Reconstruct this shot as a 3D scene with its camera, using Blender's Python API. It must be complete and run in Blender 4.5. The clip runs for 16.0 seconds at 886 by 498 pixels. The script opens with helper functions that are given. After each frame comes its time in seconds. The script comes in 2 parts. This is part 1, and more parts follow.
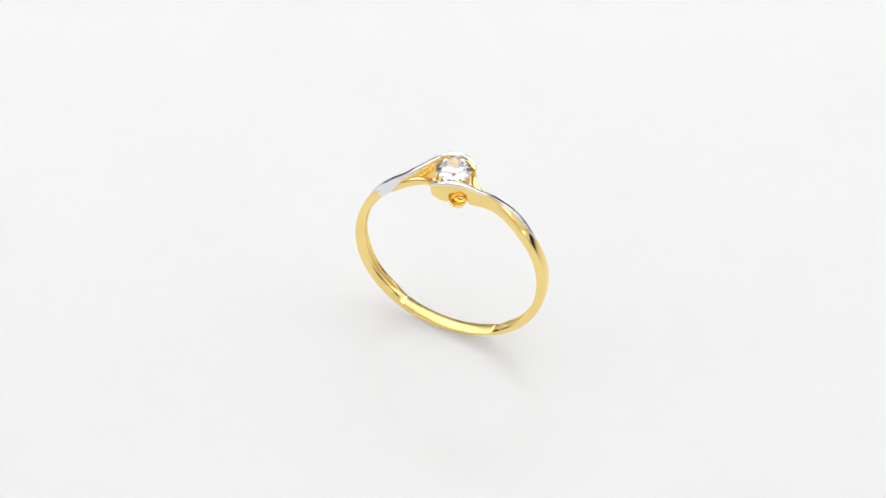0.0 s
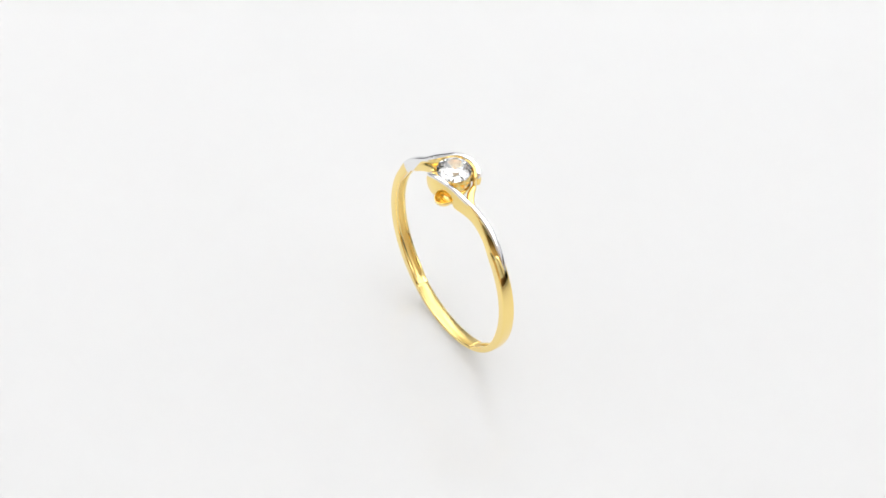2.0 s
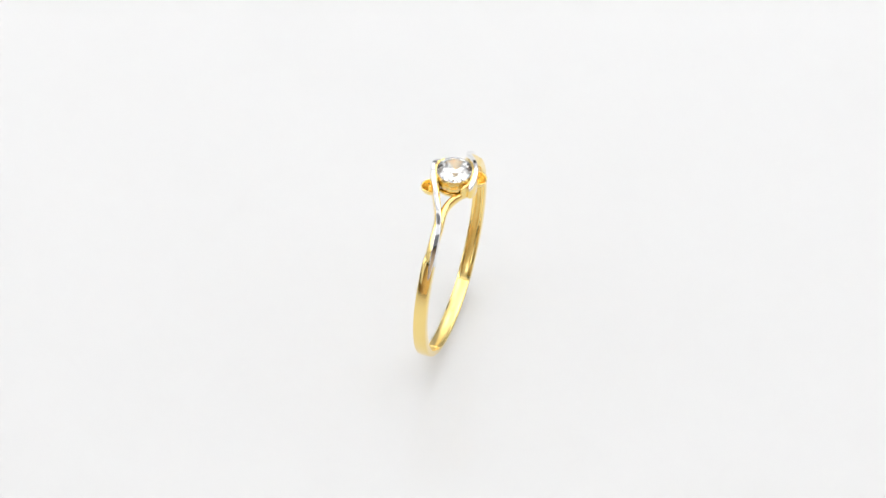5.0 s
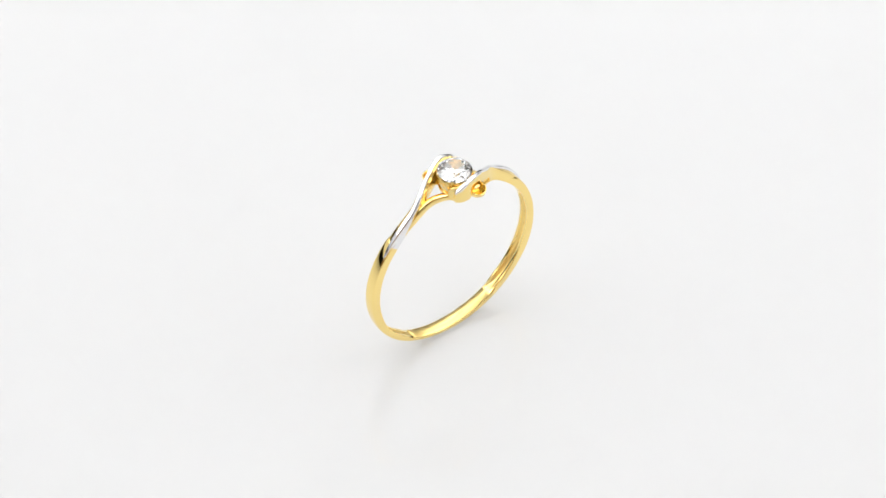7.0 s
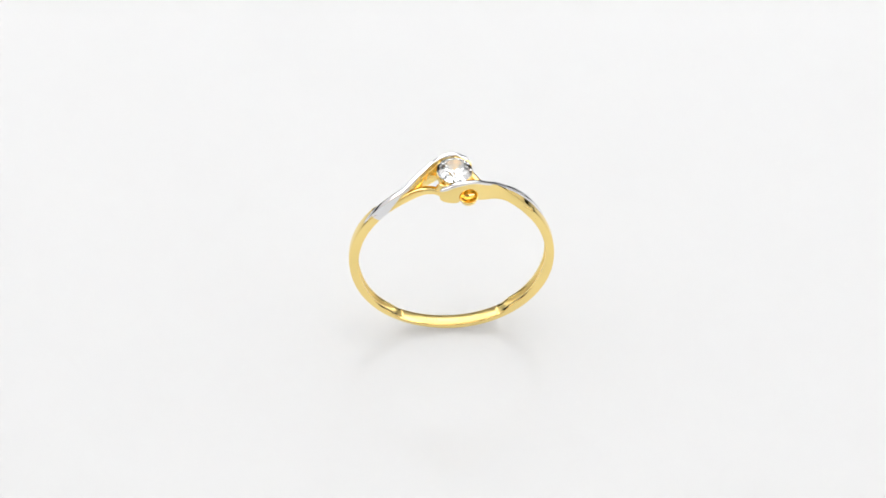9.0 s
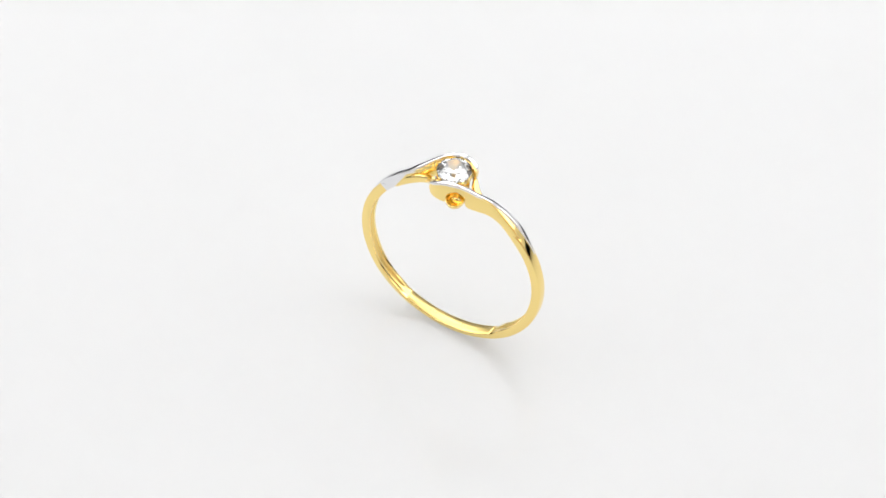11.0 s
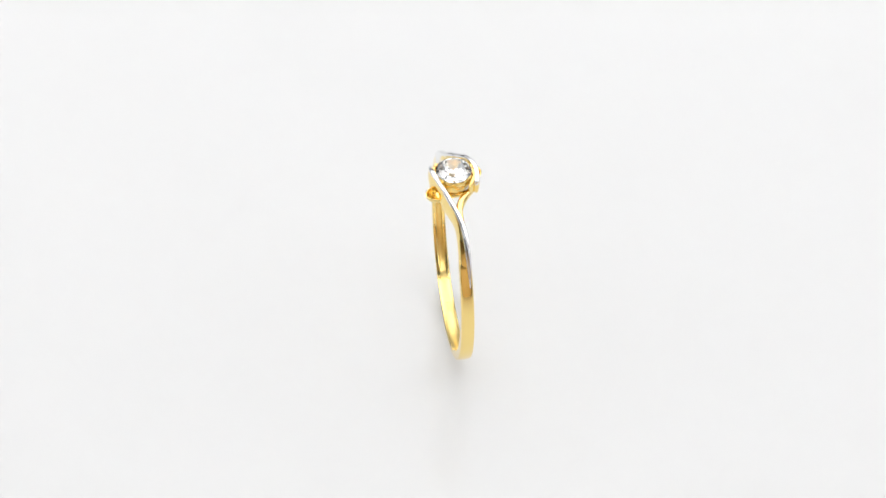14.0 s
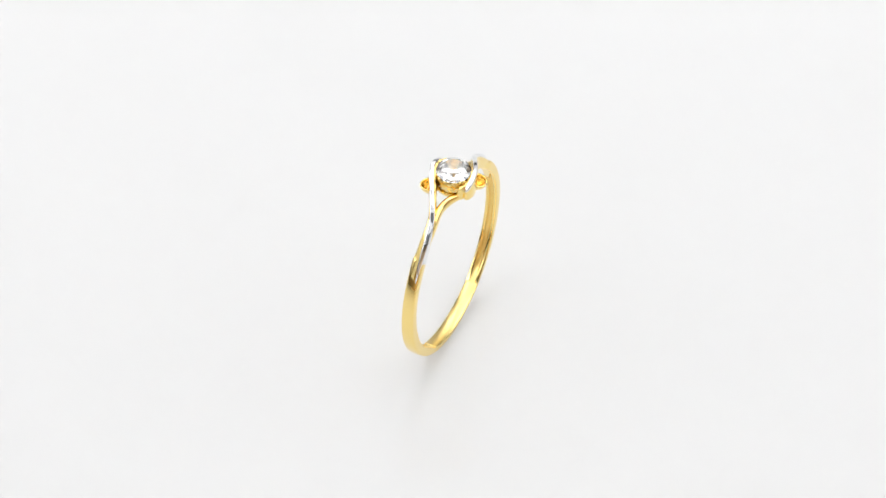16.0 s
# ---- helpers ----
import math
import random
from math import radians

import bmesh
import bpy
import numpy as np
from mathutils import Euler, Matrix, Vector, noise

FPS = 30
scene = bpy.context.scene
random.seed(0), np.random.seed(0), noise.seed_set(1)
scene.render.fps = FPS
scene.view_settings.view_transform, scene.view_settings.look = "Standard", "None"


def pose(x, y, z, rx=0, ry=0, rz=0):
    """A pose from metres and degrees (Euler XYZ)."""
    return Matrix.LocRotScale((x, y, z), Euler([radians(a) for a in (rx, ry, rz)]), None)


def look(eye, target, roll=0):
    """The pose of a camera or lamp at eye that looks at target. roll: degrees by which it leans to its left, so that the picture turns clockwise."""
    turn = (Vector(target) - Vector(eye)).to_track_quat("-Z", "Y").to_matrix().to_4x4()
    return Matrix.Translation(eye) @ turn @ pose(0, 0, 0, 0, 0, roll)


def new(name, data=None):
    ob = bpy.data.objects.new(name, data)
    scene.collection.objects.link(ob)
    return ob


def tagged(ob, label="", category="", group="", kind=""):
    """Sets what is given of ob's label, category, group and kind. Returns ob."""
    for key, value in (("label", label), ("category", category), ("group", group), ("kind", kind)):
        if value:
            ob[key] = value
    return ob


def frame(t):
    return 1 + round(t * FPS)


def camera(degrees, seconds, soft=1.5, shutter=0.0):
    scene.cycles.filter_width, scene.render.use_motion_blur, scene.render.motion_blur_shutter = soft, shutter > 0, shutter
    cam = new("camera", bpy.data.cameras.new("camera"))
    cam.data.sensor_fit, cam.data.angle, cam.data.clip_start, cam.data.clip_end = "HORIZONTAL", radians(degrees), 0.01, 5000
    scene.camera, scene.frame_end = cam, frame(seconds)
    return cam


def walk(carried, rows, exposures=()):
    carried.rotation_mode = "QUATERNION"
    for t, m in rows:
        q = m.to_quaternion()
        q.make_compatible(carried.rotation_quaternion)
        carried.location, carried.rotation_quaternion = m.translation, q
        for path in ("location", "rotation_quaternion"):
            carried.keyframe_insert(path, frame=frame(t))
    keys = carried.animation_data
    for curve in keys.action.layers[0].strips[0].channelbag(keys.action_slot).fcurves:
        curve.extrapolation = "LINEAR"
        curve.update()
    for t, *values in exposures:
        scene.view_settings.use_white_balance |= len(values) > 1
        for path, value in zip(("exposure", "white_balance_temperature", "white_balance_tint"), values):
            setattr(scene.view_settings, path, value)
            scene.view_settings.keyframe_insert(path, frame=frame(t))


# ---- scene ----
cam = camera(22.18, 16.0)
# the camera stands still on a stand, looking down at the ring from 0.21 m away
EYE, TARGET, ROLL = (0.0, -0.143306, 0.160330), (-0.000805, 0.000413, 0.010036), 1.5
walk(cam, [(0.0, look(EYE, TARGET, ROLL)), (16.0, look(EYE, TARGET, ROLL))], exposures=[(0.0, 0.0), (16.0, 0.0)])

# ---- light: a white product tent with soft lamps above, at both sides and behind ----
world = bpy.data.worlds.new("world")
scene.world = world
world.use_nodes = True
world.node_tree.nodes["Background"].inputs["Color"].default_value = (0.9, 0.95, 1.0, 1)
world.node_tree.nodes["Background"].inputs["Strength"].default_value = 0.05


def soft_lamp(name, eye, target, sx, sy, watts, colour=(1, 1, 1)):
    data = bpy.data.lights.new(name, "AREA")
    data.shape, data.size, data.size_y, data.energy, data.color = "RECTANGLE", sx, sy, watts, colour
    lamp = new(name, data)
    lamp.matrix_world = look(eye, target)
    return lamp


COOL = (0.994, 1.0, 1.006)
soft_lamp("softbox_top", (0, 0.05, 0.73), (0, 0.0501, 0), 0.66, 0.60, 1.66, COOL)
soft_lamp("softbox_side", (-0.43, 0.05, 0.38), (0, 0.05, 0.30), 0.56, 0.50, 1.80, COOL)
soft_lamp("softbox_side", (0.43, 0.05, 0.38), (0, 0.05, 0.30), 0.56, 0.50, 1.80, COOL)
soft_lamp("softbox_back", (0, 0.43, 0.38), (0, 0.05, 0.30), 0.60, 0.50, 1.66, COOL)

# an added fill lamp below the translucent table top lightens the contact shadow
soft_lamp("fill_below", (0, 0.05, -0.15), (0, 0.0501, 0), 0.9, 0.9, 6.3, COOL)

# ---- materials ----
MM = 0.001


def nodes_of(name):
    m = bpy.data.materials.new(name)
    m.use_nodes = True
    return m, m.node_tree.nodes, m.node_tree.links, m.node_tree.nodes["Principled BSDF"]


def add(nodes, kind, **values):
    n = nodes.new(kind)
    for k, v in values.items():
        n.inputs[k.replace("_", " ")].default_value = v
    return n


def calc(nodes, links, op, a, b=None, c=None):
    n = nodes.new("ShaderNodeMath")
    n.operation = op
    for i, v in enumerate((a, b, c)):
        if v is None:
            continue
        if isinstance(v, (int, float)):
            n.inputs[i].default_value = v
        else:
            links.new(v, n.inputs[i])
    return n.outputs[0]


def step(nodes, links, value, low, high):
    n = nodes.new("ShaderNodeMapRange")
    n.interpolation_type = "SMOOTHSTEP"
    links.new(value, n.inputs["Value"])
    n.inputs["From Min"].default_value, n.inputs["From Max"].default_value = low, high
    return n.outputs["Result"]


def polish(nodes, links, bsdf, rough, vary, bump, grain=420.0):
    """Fine scratches and waves of a hand-polished metal."""
    pos = nodes.new("ShaderNodeTexCoord").outputs["Object"]
    fine = add(nodes, "ShaderNodeTexNoise", Scale=2600.0, Detail=3.0)
    broad = add(nodes, "ShaderNodeTexNoise", Scale=grain, Detail=2.0)
    links.new(pos, fine.inputs["Vector"])
    links.new(pos, broad.inputs["Vector"])
    r = calc(nodes, links, "MULTIPLY_ADD", broad.outputs["Fac"], vary, rough - vary / 2)
    links.new(r, bsdf.inputs["Roughness"])
    both = calc(nodes, links, "MULTIPLY_ADD", fine.outputs["Fac"], 0.12, broad.outputs["Fac"])
    b = add(nodes, "ShaderNodeBump", Strength=bump, Distance=0.00003 if grain < 1000 else 0.0001)
    links.new(both, b.inputs["Height"])
    links.new(b.outputs["Normal"], bsdf.inputs["Normal"])
    return pos


def gold_material(name, plated, rough=0.06, vary=0.05, bump=0.55, grain=420.0):
    m, nodes, links, bsdf = nodes_of(name)
    bsdf.inputs["Metallic"].default_value = 1.0
    pos = polish(nodes, links, bsdf, rough, vary, bump, grain)
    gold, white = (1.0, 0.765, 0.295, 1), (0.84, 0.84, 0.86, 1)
    if not plated:
        bsdf.inputs["Base Color"].default_value = gold
        return m
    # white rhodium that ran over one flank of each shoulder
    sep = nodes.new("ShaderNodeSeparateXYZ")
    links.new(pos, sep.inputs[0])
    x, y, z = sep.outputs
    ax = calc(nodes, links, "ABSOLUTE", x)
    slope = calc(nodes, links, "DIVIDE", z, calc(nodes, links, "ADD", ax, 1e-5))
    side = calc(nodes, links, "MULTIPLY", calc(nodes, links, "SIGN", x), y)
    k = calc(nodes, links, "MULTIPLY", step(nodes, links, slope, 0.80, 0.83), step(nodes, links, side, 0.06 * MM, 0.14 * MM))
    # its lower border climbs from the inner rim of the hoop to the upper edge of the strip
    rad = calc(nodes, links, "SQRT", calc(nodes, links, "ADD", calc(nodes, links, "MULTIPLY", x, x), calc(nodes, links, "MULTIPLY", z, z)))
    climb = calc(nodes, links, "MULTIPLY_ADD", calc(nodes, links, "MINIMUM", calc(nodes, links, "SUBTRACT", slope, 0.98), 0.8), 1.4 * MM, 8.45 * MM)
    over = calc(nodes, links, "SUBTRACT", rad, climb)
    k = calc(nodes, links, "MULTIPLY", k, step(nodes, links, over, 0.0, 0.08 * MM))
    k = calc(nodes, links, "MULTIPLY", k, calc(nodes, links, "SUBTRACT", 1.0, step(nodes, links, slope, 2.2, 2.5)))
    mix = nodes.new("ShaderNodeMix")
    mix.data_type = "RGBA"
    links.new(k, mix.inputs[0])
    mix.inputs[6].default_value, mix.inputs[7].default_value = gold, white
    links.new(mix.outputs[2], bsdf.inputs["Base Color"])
    return m


GOLD = gold_material("polished yellow gold", False)
CAST = gold_material("rough cast yellow gold", False, 0.16, 0.10, 1.0, 2600.0)
BRUSHED = gold_material("brushed yellow gold", False, 0.33, 0.12, 0.35, 1500.0)
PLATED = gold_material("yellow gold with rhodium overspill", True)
RHODIUM, _n, _l, _b = nodes_of("white rhodium")
_b.inputs["Metallic"].default_value = 1.0
_b.inputs["Base Color"].default_value = (0.84, 0.84, 0.86, 1)
polish(_n, _l, _b, 0.07, 0.05, 0.3)

STONE, _n, _l, _b = nodes_of("cubic zirconia")
_b.inputs["Base Color"].default_value = (1, 1, 1, 1)
_b.inputs["Transmission Weight"].default_value = 1.0
_b.inputs["IOR"].default_value = 2.15
_b.inputs["Roughness"].default_value = 0.0

ACRYLIC, _n, _l, _b = nodes_of("glossy white acrylic")
_pos = _n.new("ShaderNodeTexCoord").outputs["Object"]
_no = add(_n, "ShaderNodeTexNoise", Scale=9.0, Detail=4.0)
_l.new(_pos, _no.inputs["Vector"])
_ramp = _n.new("ShaderNodeMix")
_ramp.data_type = "RGBA"
_ramp.inputs[6].default_value, _ramp.inputs[7].default_value = (0.502, 0.503, 0.503, 1), (0.515, 0.515, 0.514, 1)
_l.new(_no.outputs["Fac"], _ramp.inputs[0])
_l.new(_ramp.outputs[2], _b.inputs["Base Color"])
_l.new(calc(_n, _l, "MULTIPLY_ADD", _no.outputs["Fac"], 0.04, 0.07), _b.inputs["Roughness"])
_b.inputs["Specular IOR Level"].default_value = 0.2
_b.inputs["Subsurface Weight"].default_value = 1.0
_b.inputs["Subsurface Radius"].default_value = (1.0, 1.0, 1.0)
_b.inputs["Subsurface Scale"].default_value = 0.008

FABRIC, _n, _l, _b = nodes_of("white tent fabric")
_no = add(_n, "ShaderNodeTexNoise", Scale=60.0, Detail=3.0)
_mx = _n.new("ShaderNodeMix")
_mx.data_type = "RGBA"
_mx.inputs[6].default_value, _mx.inputs[7].default_value = (0.76, 0.76, 0.76, 1), (0.84, 0.84, 0.84, 1)
_l.new(_no.outputs["Fac"], _mx.inputs[0])
_l.new(_mx.outputs[2], _b.inputs["Base Color"])
_b.inputs["Roughness"].default_value = 0.9



def wall_paint(name, dark, light):
    m, nodes, links, bsdf = nodes_of(name)
    blot = add(nodes, "ShaderNodeTexNoise", Scale=12.0, Detail=3.0)
    mix = nodes.new("ShaderNodeMix")
    mix.data_type = "RGBA"
    mix.inputs[6].default_value, mix.inputs[7].default_value = dark, light
    links.new(blot.outputs["Fac"], mix.inputs[0])
    links.new(mix.outputs[2], bsdf.inputs["Base Color"])
    bsdf.inputs["Roughness"].default_value = 0.9
    return m


ROOM = wall_paint("light brown room wall", (0.70, 0.50, 0.30, 1), (0.78, 0.57, 0.36, 1))
DARK_BAND = wall_paint("dark grey reflection panel", (0.10, 0.10, 0.10, 1), (0.14, 0.14, 0.14, 1))
DIM = wall_paint("dark grey room wall", (0.05, 0.05, 0.05, 1), (0.08, 0.08, 0.08, 1))


# ---- mesh helpers ----
def link_mesh(name, bm, materials, smooth=True):
    me = bpy.data.meshes.new(name)
    bmesh.ops.recalc_face_normals(bm, faces=bm.faces)
    bm.to_mesh(me)
    bm.free()
    for m in materials if isinstance(materials, (list, tuple)) else [materials]:
        me.materials.append(m)
    me.polygons.foreach_set("use_smooth", [smooth] * len(me.polygons))
    return new(name, me)


def part(name, bm, material, parent, label="", smooth=True):
    ob = link_mesh(name, bm, material, smooth)
    ob.parent = parent
    return tagged(ob, label) if label else ob


def slab(name, x0, x1, y0, y1, z0, z1, material, label, category):
    bm = bmesh.new()
    v = [bm.verts.new((x, y, z)) for z in (z0, z1) for y in (y0, y1) for x in (x0, x1)]
    for f in ((0, 1, 3, 2), (4, 5, 7, 6), (0, 1, 5, 4), (2, 3, 7, 6), (0, 2, 6, 4), (1, 3, 7, 5)):
        bm.faces.new([v[i] for i in f])
    return tagged(link_mesh(name, bm, material, False), label, category, kind="structure")


def spline(points, n):
    """n points along a smooth curve through the given ones."""
    p = np.array(points, float)
    p = np.vstack([2 * p[0] - p[1], p, 2 * p[-1] - p[-2]])
    out = []
    for u in np.linspace(0, len(p) - 3 - 1e-9, n):
        i, t = int(u), u - int(u)
        a, b, c, d = p[i:i + 4]
        out.append(0.5 * (2 * b + (c - a) * t + (2 * a - 5 * b + 4 * c - d) * t * t + (3 * b - a - 3 * c + d) * t ** 3))
    return np.array(out)


def skin(bm, sections, closed=False):
    """Quads between closed cross-sections, capped at both ends unless the row is closed."""
    rows = [[bm.verts.new(Vector(p) * MM) for p in s] for s in sections]
    k = len(rows[0])
    for a, b in zip(rows, rows[1:] + rows[:1] if closed else rows[1:]):
        for i in range(k):
            bm.faces.new((a[i], a[(i + 1) % k], b[(i + 1) % k], b[i]))
    if not closed:
        bm.faces.new(rows[0])
        bm.faces.new(rows[-1])
    return bm


def rounded(half, low, high, r, n=4):
    """A rounded rectangle: width from -half to half, height from low to high."""
    r = min(r, half * 0.98, (high - low) * 0.49)
    out = []
    for cx, cy, a0 in ((half - r, high - r, 0), (-half + r, high - r, 90), (-half + r, low + r, 180), (half - r, low + r, 270)):
        for i in range(n):
            a = radians(a0 + 90 * i / (n - 1))
            out.append((cx + r * math.cos(a), cy + r * math.sin(a)))
        # the flanks belly out a little
        if a0 in (90, 270):
            out.append((math.copysign(half + 0.08 * min(1.0, high - low - 2 * r), cx), (low + high) / 2))
    return out


def ribbon(tops, lows, halves, r, n, low_cut=0.0, high_cut=0.0, scallop=0.0, bevel=0.0):
    """A strip that stands on edge: its upper and lower edges and its half thickness go along smooth curves."""
    t, b, h = spline(tops, n), spline(lows, n), spline(halves, n)
    bm, sections = bmesh.new(), []
    for i in range(n):
        along = t[min(i + 1, n - 1)] - t[max(i - 1, 0)]
        up = t[i] - b[i]
        height = np.linalg.norm(up)
        up = up / height
        side = np.cross(along, up)
        side /= np.linalg.norm(side)
        base = height - low_cut if low_cut else 0.0
        # the far end is rounded off
        end = max(0.0, (i - n + 8) / 7.5)
        h[i] *= math.sqrt(1 - end * end)
        height -= 0.12 * end ** 3 + scallop * abs(math.sin(i * 0.42))
        half, outline = h[i][0], rounded(h[i][0], base, height + high_cut, r)
        # where the strip is thick, its upper face falls away to the outer flank
        fall = bevel * max(0.0, half - 0.20)
        sections.append([b[i] + side * u + up * (v - fall * max(0.0, (half - u) / (2 * half)) * (v > (base + height) / 2 + 0.05)) for u, v in outline])
    return skin(bm, sections)


# ---- the place: a white acrylic table in a light tent ----
slab("floor", -1.2, 1.2, -1.2, 1.2, -0.003, 0.0, ACRYLIC, "glossy white acrylic table top, softly mirroring", "table top")
PANEL = "white translucent fabric panel of a light tent"
# the panels leave narrow open slits at the back corners
slab("wall_north", -0.36, 0.36, 0.45, 0.465, 0.075, 0.749, FABRIC, PANEL, "tent wall")
slab("wall_west", -0.465, -0.45, -0.28, 0.39, 0.075, 0.749, FABRIC, PANEL, "tent wall")
slab("wall_east", 0.45, 0.465, -0.28, 0.39, 0.075, 0.749, FABRIC, PANEL, "tent wall")
slab("ceiling", -0.465, 0.465, -0.35, 0.465, 0.75, 0.765, FABRIC, "white fabric top of a light tent", "tent top")
# the front is open round the camera, under an added dark panel, towards a light brown room wall
slab("wall_south_1", -0.47, -0.283, -0.35, -0.335, 0.075, 0.749, FABRIC, "white fabric front flap of a light tent", "tent wall")
slab("wall_south_2", 0.283, 0.47, -0.35, -0.335, 0.075, 0.749, FABRIC, "white fabric front flap of a light tent", "tent wall")
# unseen panel, added only for the dark band it mirrors into the metal
slab("wall_south_3", -0.28, 0.28, -0.35, -0.335, 0.37, 0.60, DARK_BAND, "dark grey panel added over the open tent front, mirrored in the metal", "tent wall")
# unseen white strip, added so that the mirrored dark band ends lower
slab("wall_south_5", -0.28, 0.28, -0.35, -0.335, 0.603, 0.749, FABRIC, "white strip added over the tent front to brighten the reflections", "tent wall")
slab("wall_south_4", -1.19, 1.19, -0.50, -0.48, 0.001, 1.2, ROOM, "light brown room wall behind the camera", "wall")
# the dim room round the tent
slab("wall_outer_north", -1.19, 1.19, 1.18, 1.2, 0.001, 1.2, DIM, "dim dark grey room wall", "wall")
slab("wall_outer_west", -1.2, -1.18, -0.48, 1.18, 0.001, 1.2, DIM, "dim dark grey room wall", "wall")
slab("wall_outer_east", 1.18, 1.2, -0.48, 1.18, 0.001, 1.2, DIM, "dim dark grey room wall", "wall")
slab("ceiling_outer", -1.2, 1.2, -0.5, 1.2, 1.21, 1.23, DIM, "dim dark grey room ceiling", "ceiling")


# ---- the ring ----
RISE = 9.64  # height of the ring's centre over the table


def inside(deg):
    """The hoop's inner radius: it steps back to the thin stretch that carries the stamped plate."""
    off = abs((deg + 630) % 360 - 180)
    slow, fast = (min(1.0, max(0.0, (far - off) / span)) for far, span in ((80, 40), (41, 11)))
    # the step is sharper on one side, where the plate was let in
    sharp = 0.30 if deg > -90 or deg < -200 else 0.30 - 0.11 * min(1.0, (-90 - deg) / 20)
    return 8.58 + (0.44 - sharp) * slow * slow * (3 - 2 * slow) + sharp * fast * fast * (3 - 2 * fast) + 0.12 * math.exp(-((deg + 138) / 32) ** 2)


def shank(ring):
    """The hoop: plain gold, slightly flattened below, hollowed inside but for the stamped plate at its bottom."""
    sections = []
    n = 240
    for i in range(n + 1):
        a = radians(-238 + 296 * i / n)
        deg = (math.degrees(a) + 630) % 360 - 180  # 0 at the bottom
        off = abs(deg)
        # worn a little out of round; thin at the stamped plate
        outer = 9.46 + 0.17 * math.cos(2 * (a + math.pi / 4)) * min(1.0, max(0.0, (140 - off) / 60)) + 0.12 * max(0.0, 1 - off / 50) ** 0.8
        bulge = math.exp(-((math.degrees(a) + 138) / 32) ** 2)
        outer += 0.27 * bulge
        inner = inside(math.degrees(a))
        fade = min(1.0, max(0.0, (off - 130) / 18))
        outer -= 0.55 * fade
        half = (0.66 - 0.10 * min(1.0, off / 120)) * (1 - 0.45 * fade)
        groove = 0.24 * min(1.0, max(0.0, (off - 34) / 6)) * (1 - fade)
        c = math.cos(a), math.sin(a)
        flank = [(1.0, outer - 0.20), (1.0, inner + 0.08), (0.975, inner + 0.03), (0.90, inner), (0.46, inner), (0.40, inner + groove * 0.2), (0.30, inner + groove)]
        crown = [(0.62, outer - 0.02), (0.88, outer - 0.06), (0.97, outer - 0.12)]
        prof = [(0.0, outer)] + crown + flank + [(0.0, inner + groove * 1.1)] + [(-u, r) for u, r in reversed(crown + flank)]
        prof = [(c[0] * r, u * half, c[1] * r) for u, r in prof]
        sections.append(prof)
    bm = skin(bmesh.new(), sections)
    bm.faces.ensure_lookup_table()
    for f in range(n * 22):
        if 8 <= f % 22 <= 13:  # the hollow channel
            bm.faces[f].material_index = 1
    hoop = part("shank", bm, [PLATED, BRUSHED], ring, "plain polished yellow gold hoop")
    sections = []
    for i in range(41):
        a = radians(-120 + 60 * i / 40)
        c = math.cos(a), math.sin(a)
        base = inside(math.degrees(a))
        sections.append([(c[0] * r, u, c[1] * r) for u, r in ((-0.56, base + 0.2), (-0.60, base + 0.05), (-0.56, base - 0.03), (0.56, base - 0.03), (0.60, base + 0.05), (0.56, base + 0.2))])
    part("stamped_plate", skin(bmesh.new(), sections), BRUSHED, hoop, "brushed gold inner plate with a tiny stamp")
    return hoop


TOP = [(8.62, 0.26, 3.2), (8.13, 0.30, 4.8), (7.5, 0.32, 6.0), (6.7, 0.31, 7.05), (5.73, 0.26, 7.95), (4.71, 0.10, 8.70), (3.9, -0.20, 9.38), (3.0, -0.69, 10.04),
       (2.1, -1.14, 10.68), (1.62, -1.38, 10.92), (1.13, -1.60, 11.10), (0.64, -1.78, 11.19), (0.15, -1.91, 11.21), (-0.35, -1.97, 11.06), (-0.80, -1.94, 10.82), (-1.12, -1.84, 10.62), (-1.36, -1.70, 10.44)]
LOW = [(8.1, 0.22, 2.95), (7.4, 0.20, 4.3), (6.9, 0.20, 5.15), (6.15, 0.18, 6.05), (5.2, 0.10, 6.9), (4.3, -0.08, 7.45), (3.55, -0.35, 7.78), (2.75, -0.80, 8.08),
       (2.0, -1.22, 8.55), (1.78, -1.38, 9.45), (1.15, -1.66, 10.12), (0.52, -1.82, 9.5), (0.20, -1.94, 8.98), (-0.35, -1.99, 8.98), (-0.80, -1.95, 9.08), (-1.12, -1.84, 9.18), (-1.36, -1.70, 9.30)]
BODY = [0.20, 0.34, 0.42, 0.42, 0.38, 0.30, 0.24, 0.19, 0.175, 0.17, 0.17, 0.17, 0.17, 0.175, 0.19, 0.205, 0.205]
TRIM = [0.02, 0.08, 0.18, 0.23, 0.24, 0.23, 0.22, 0.20, 0.19, 0.185, 0.185, 0.185, 0.185, 0.19, 0.21, 0.225, 0.225]


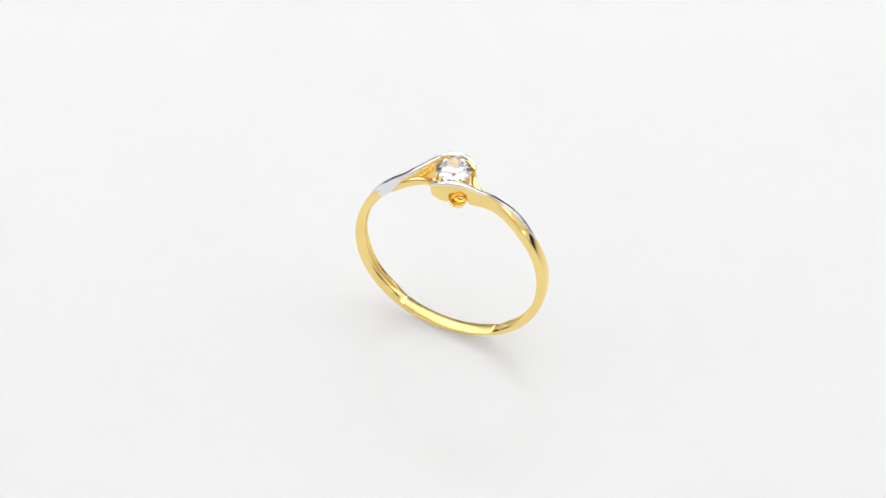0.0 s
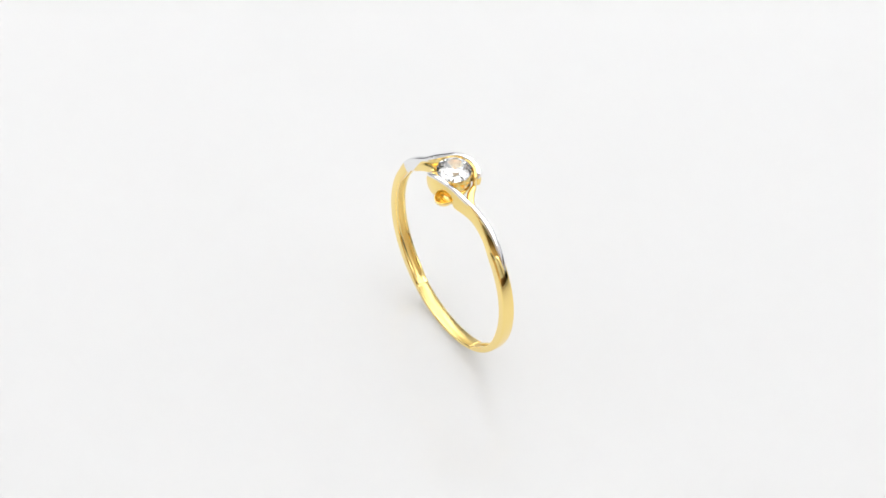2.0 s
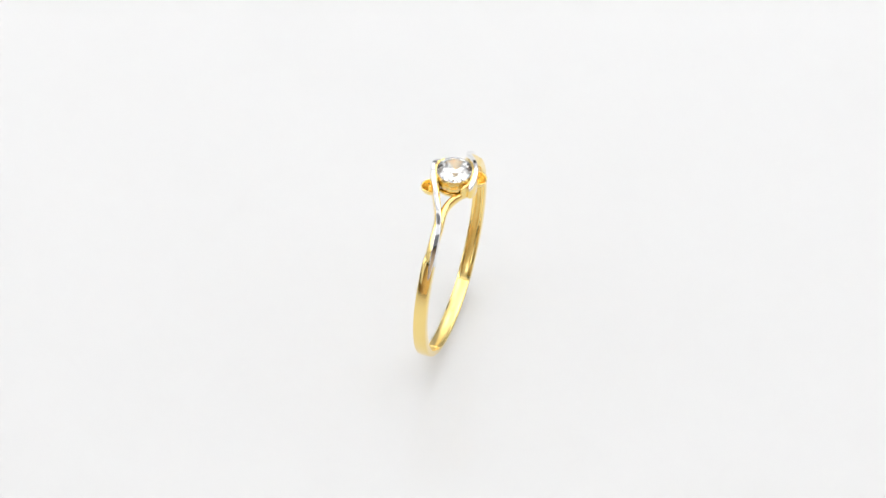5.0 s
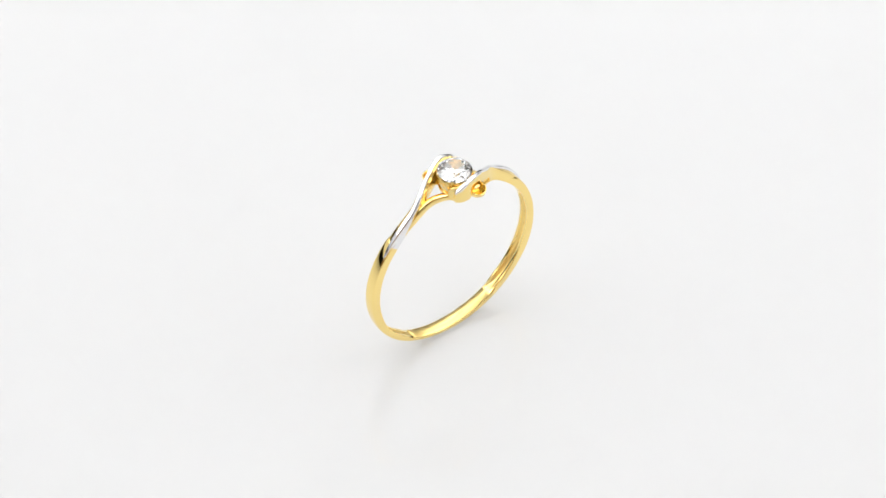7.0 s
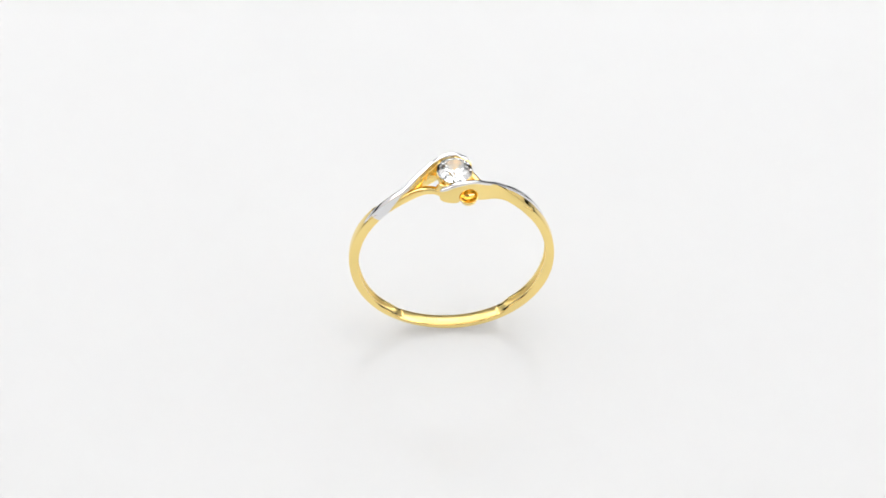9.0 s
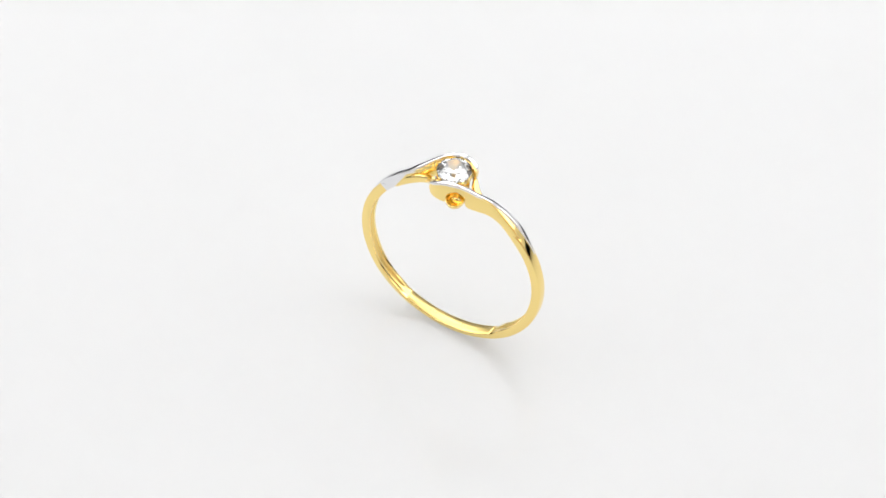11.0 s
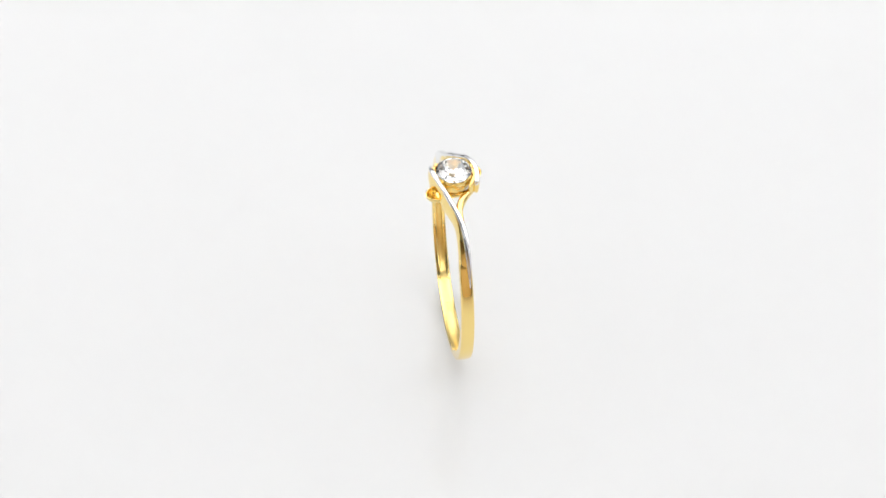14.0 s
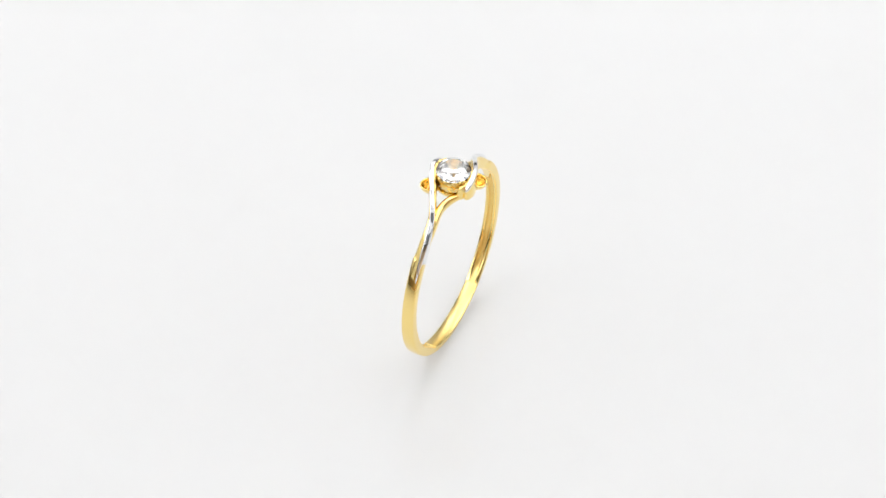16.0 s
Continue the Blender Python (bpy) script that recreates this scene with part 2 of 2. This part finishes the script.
def arm(ring, turn, lift):
    """One of the two strips that sweep past the stone: gold with a white rhodium upper edge, and its hollow cup outside."""
    wide = [(h, 0, 0) for h in BODY]
    # low on the shoulder the strip is wider than its white edge, towards its outer flank
    push = [max(0.0, h - 0.20) for h in BODY]
    tops = [(x, y - p, z) for (x, y, z), p in zip(TOP, push)]
    lows = [(x, y - p, z + lift * max(0.0, 1 - abs(x - 2.8) / 1.8)) for (x, y, z), p in zip(LOW, push)]
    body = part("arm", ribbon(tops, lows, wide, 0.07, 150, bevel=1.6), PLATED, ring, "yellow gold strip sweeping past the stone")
    trim = part("rhodium_edge", ribbon(TOP, LOW, [(h, 0, 0) for h in TRIM], 0.10, 150, 0.36, 0.03), RHODIUM, body, "white rhodium-plated upper edge")
    # the open cup on the outer flank
    bm, sections = bmesh.new(), []
    m = 10
    for i in range(21):
        a = radians(-32 + 244 * i / 20)
        sec = []
        for rad, deep, flip in ((0.88, 0.82, False), (0.77, 0.50, True)):
            for j in range(m):
                e = (j if not flip else m - 1 - j) / (m - 1) * math.pi / 2
                rr = rad * math.cos(e)
                sec.append((1.15 - rr * math.cos(a) * 0.98, -1.72 - rr * math.sin(a) * 1.1, 9.42 + 0.12 * math.cos(a) ** 2 * (1 - math.sin(e)) - deep * math.sin(e)))
        sections.append(sec)
    part("cup", skin(bm, sections), CAST, body, "hollow half-round gold cup on the flank")
    # the casting was left rough and ribbed in the cup
    lump = bmesh.new()
    bmesh.ops.create_icosphere(lump, subdivisions=3, radius=1.0)
    for v in lump.verts:
        d = v.co.normalized()
        swell = 1 + 0.10 * noise.noise(d * 2.7) + 0.06 * math.sin(d.z * 13 + d.x * 2)
        v.co = Vector((1.15 + d.x * 0.74 * swell, -1.40 + d.y * 0.44 * swell, 9.20 + d.z * 0.44 * swell)) * MM
    part("cup_filling", lump, CAST, body, "lumpy cast gold filling the cup")
    # the rough wall inside, behind the opening over the cup
    tops = [(3.9, 0.00, 9.05), (3.0, -0.43, 9.72), (2.1, -0.85, 10.28), (1.13, -1.36, 10.86), (0.15, -1.67, 10.98), (-0.6, -1.74, 10.88), (-1.25, -1.44, 10.72), (-1.62, -1.10, 10.50)]
    lows = [(3.6, -0.05, 8.15), (2.85, -0.43, 8.40), (2.0, -0.85, 8.66), (1.13, -1.34, 8.78), (0.15, -1.63, 8.98), (-0.6, -1.70, 9.10), (-1.25, -1.42, 9.15), (-1.62, -1.08, 9.25)]
    part("inner_wall", ribbon(tops, lows, [(h, 0, 0) for h in (0.06, 0.09, 0.10, 0.12, 0.14, 0.14, 0.13, 0.11)], 0.05, 60, scallop=0.07), CAST, body, "rough cast gold wall inside the strip")
    # the lower strut that runs from this shoulder to the tip of the other strip
    tops = [(6.3, 0.10, 6.72), (5.6, 0.13, 7.30), (4.9, 0.14, 7.93), (4.2, 0.10, 8.45), (3.4, 0.05, 8.83), (2.6, 0.15, 9.12), (1.9, 0.60, 9.52), (1.4, 1.36, 9.92)]
    lows = [(5.7, 0.12, 6.15), (5.0, 0.13, 6.80), (4.3, 0.14, 7.35), (3.7, 0.10, 7.72), (3.1, 0.05, 8.03), (2.5, 0.15, 8.34), (1.85, 0.60, 8.78), (1.4, 1.36, 9.22)]
    part("strut", ribbon(tops, lows, [(h, 0, 0) for h in (0.20, 0.27, 0.29, 0.30, 0.31, 0.32, 0.34, 0.30)], 0.24, 40), GOLD, body, "thin rounded gold strut under the stone")
    body.matrix_basis = Matrix.Rotation(turn, 4, "Z")
    return body


def collet(ring):
    """The little cone under the stone, with four claws."""
    bm, n = bmesh.new(), 96
    sections = []
    for i in range(n):
        a = 2 * math.pi * i / n
        lobe = abs(math.cos(6 * a))
        top = 10.72 + 0.16 * lobe
        puff = 0.13 * lobe
        # from the inside of the closed floor up over the lobed rim and down the outer flank
        prof = ((0.02, 9.50), (0.55, 9.52), (0.98, 9.85), (1.40, top - 0.06), (1.47, top), (1.56 + puff * 0.5, top - 0.02), (1.50 + puff, top - 0.45), (1.32 + puff * 0.6, 9.55), (1.16, 9.05), (0.6, 8.98), (0.02, 8.97))
        sections.append([(r * math.cos(a), r * math.sin(a), z) for r, z in prof])
    cone = part("collet", skin(bm, sections, True), CAST, ring, "lobed cast gold seat of the stone")
    # the oval bar that ties both strips together under the seat
    bm, sections = bmesh.new(), []
    for i in range(n):
        a = 2 * math.pi * i / n
        sections.append([((1.22 + u) * math.cos(a), (1.5 + u) * math.sin(a), z) for u, z in ((-0.12, 8.86), (-0.14, 9.12), (-0.08, 9.2), (0.08, 9.2), (0.14, 9.12), (0.12, 8.86))])
    part("gallery_bar", skin(bm, sections, True), GOLD, cone, "oval gold bar under the seat")
    for k in range(4):
        a = radians(45 + 90 * k)
        bm = bmesh.new()
        tops = [(r * math.cos(a), r * math.sin(a), z) for r, z in ((1.05, 9.1), (1.34, 9.9), (1.52, 10.5), (1.57, 10.8), (1.55, 10.96))]
        secs = []
        for j, p in enumerate(spline(tops, 12)):
            rad = 0.19 - 0.05 * j / 11
            secs.append([(p[0] + rad * (math.cos(b) * math.cos(a) * 0.8 - math.sin(b) * math.sin(a)), p[1] + rad * (math.cos(b) * math.sin(a) * 0.8 + math.sin(b) * math.cos(a)), p[2])
                         for b in np.linspace(0, 2 * math.pi, 10, endpoint=False)])
        part("claw", skin(bm, secs), GOLD, cone)
    return cone


def stone(ring):
    """A round brilliant: table, crown, girdle and pavilion as flat facets."""
    bm = bmesh.new()
    for count, r, z, shift in ((8, 0.92, 0.50, 0.5), (8, 1.27, 0.29, 0.0), (16, 1.60, 0.03, 0.0), (16, 1.60, -0.03, 0.0), (8, 0.42, -0.96, 0.0), (1, 0.0, -1.26, 0.0)):
        for i in range(count):
            a = 2 * math.pi * (i + shift) / count
            bm.verts.new(Vector((r * math.cos(a), r * math.sin(a), z + 10.98)) * MM)
    bmesh.ops.convex_hull(bm, input=bm.verts)
    bmesh.ops.dissolve_limit(bm, angle_limit=radians(1), verts=bm.verts, edges=bm.edges)
    return part("stone", bm, STONE, ring, "round brilliant-cut clear zirconia", smooth=False)


def make_ring():
    ring = new("ring")
    hoop = shank(ring)
    # hand-finished: one strip is filed a little narrower below
    for turn, lift in ((0.0, 0.0), (math.pi, 0.26)):
        arm(ring, turn, lift)
    collet(ring)
    stone(ring)
    # the stamp inside the hoop, too small to read
    for i, (deg, wide) in enumerate(((-104, 0.5), (-102, 0.3), (-100, 0.5), (-98, 0.35), (-84, 0.3), (-82, 0.5), (-80, 0.4))):
        bm, a = bmesh.new(), radians(deg)
        bmesh.ops.create_cube(bm, size=1.0)
        bmesh.ops.bevel(bm, geom=bm.edges[:], offset=0.2, segments=2, affect="EDGES")
        m = Matrix.Rotation(-a, 4, "Y") @ Matrix.Translation(((inside(deg) - 0.03) * MM, 0, 0)) @ Matrix.Diagonal((0.02 * MM, 0.28 * MM, wide * MM * 0.10, 1))
        bmesh.ops.transform(bm, matrix=m, verts=bm.verts)
        part("stamp_mark", bm, GOLD, hoop)
    for child in ring.children:
        child.matrix_basis = Matrix.Translation((0, 0, RISE * MM)) @ child.matrix_basis
    return tagged(ring, "yellow gold bypass ring with white edges and a clear stone", "ring")


ring = make_ring()


def motions():
    """The ring turns once in about 21 seconds, clockwise from above, on the unseen turning plate."""
    rows = []
    for i in range(33):
        t = i * 0.5
        rows.append((t, pose(0, 0, 0, 0, 0, -17.067 * (t - 9.31)) @ pose(0, 0, 0, 0.5) @ pose(0.00003, 0.00015, 0)))
    walk(ring, rows)


motions()
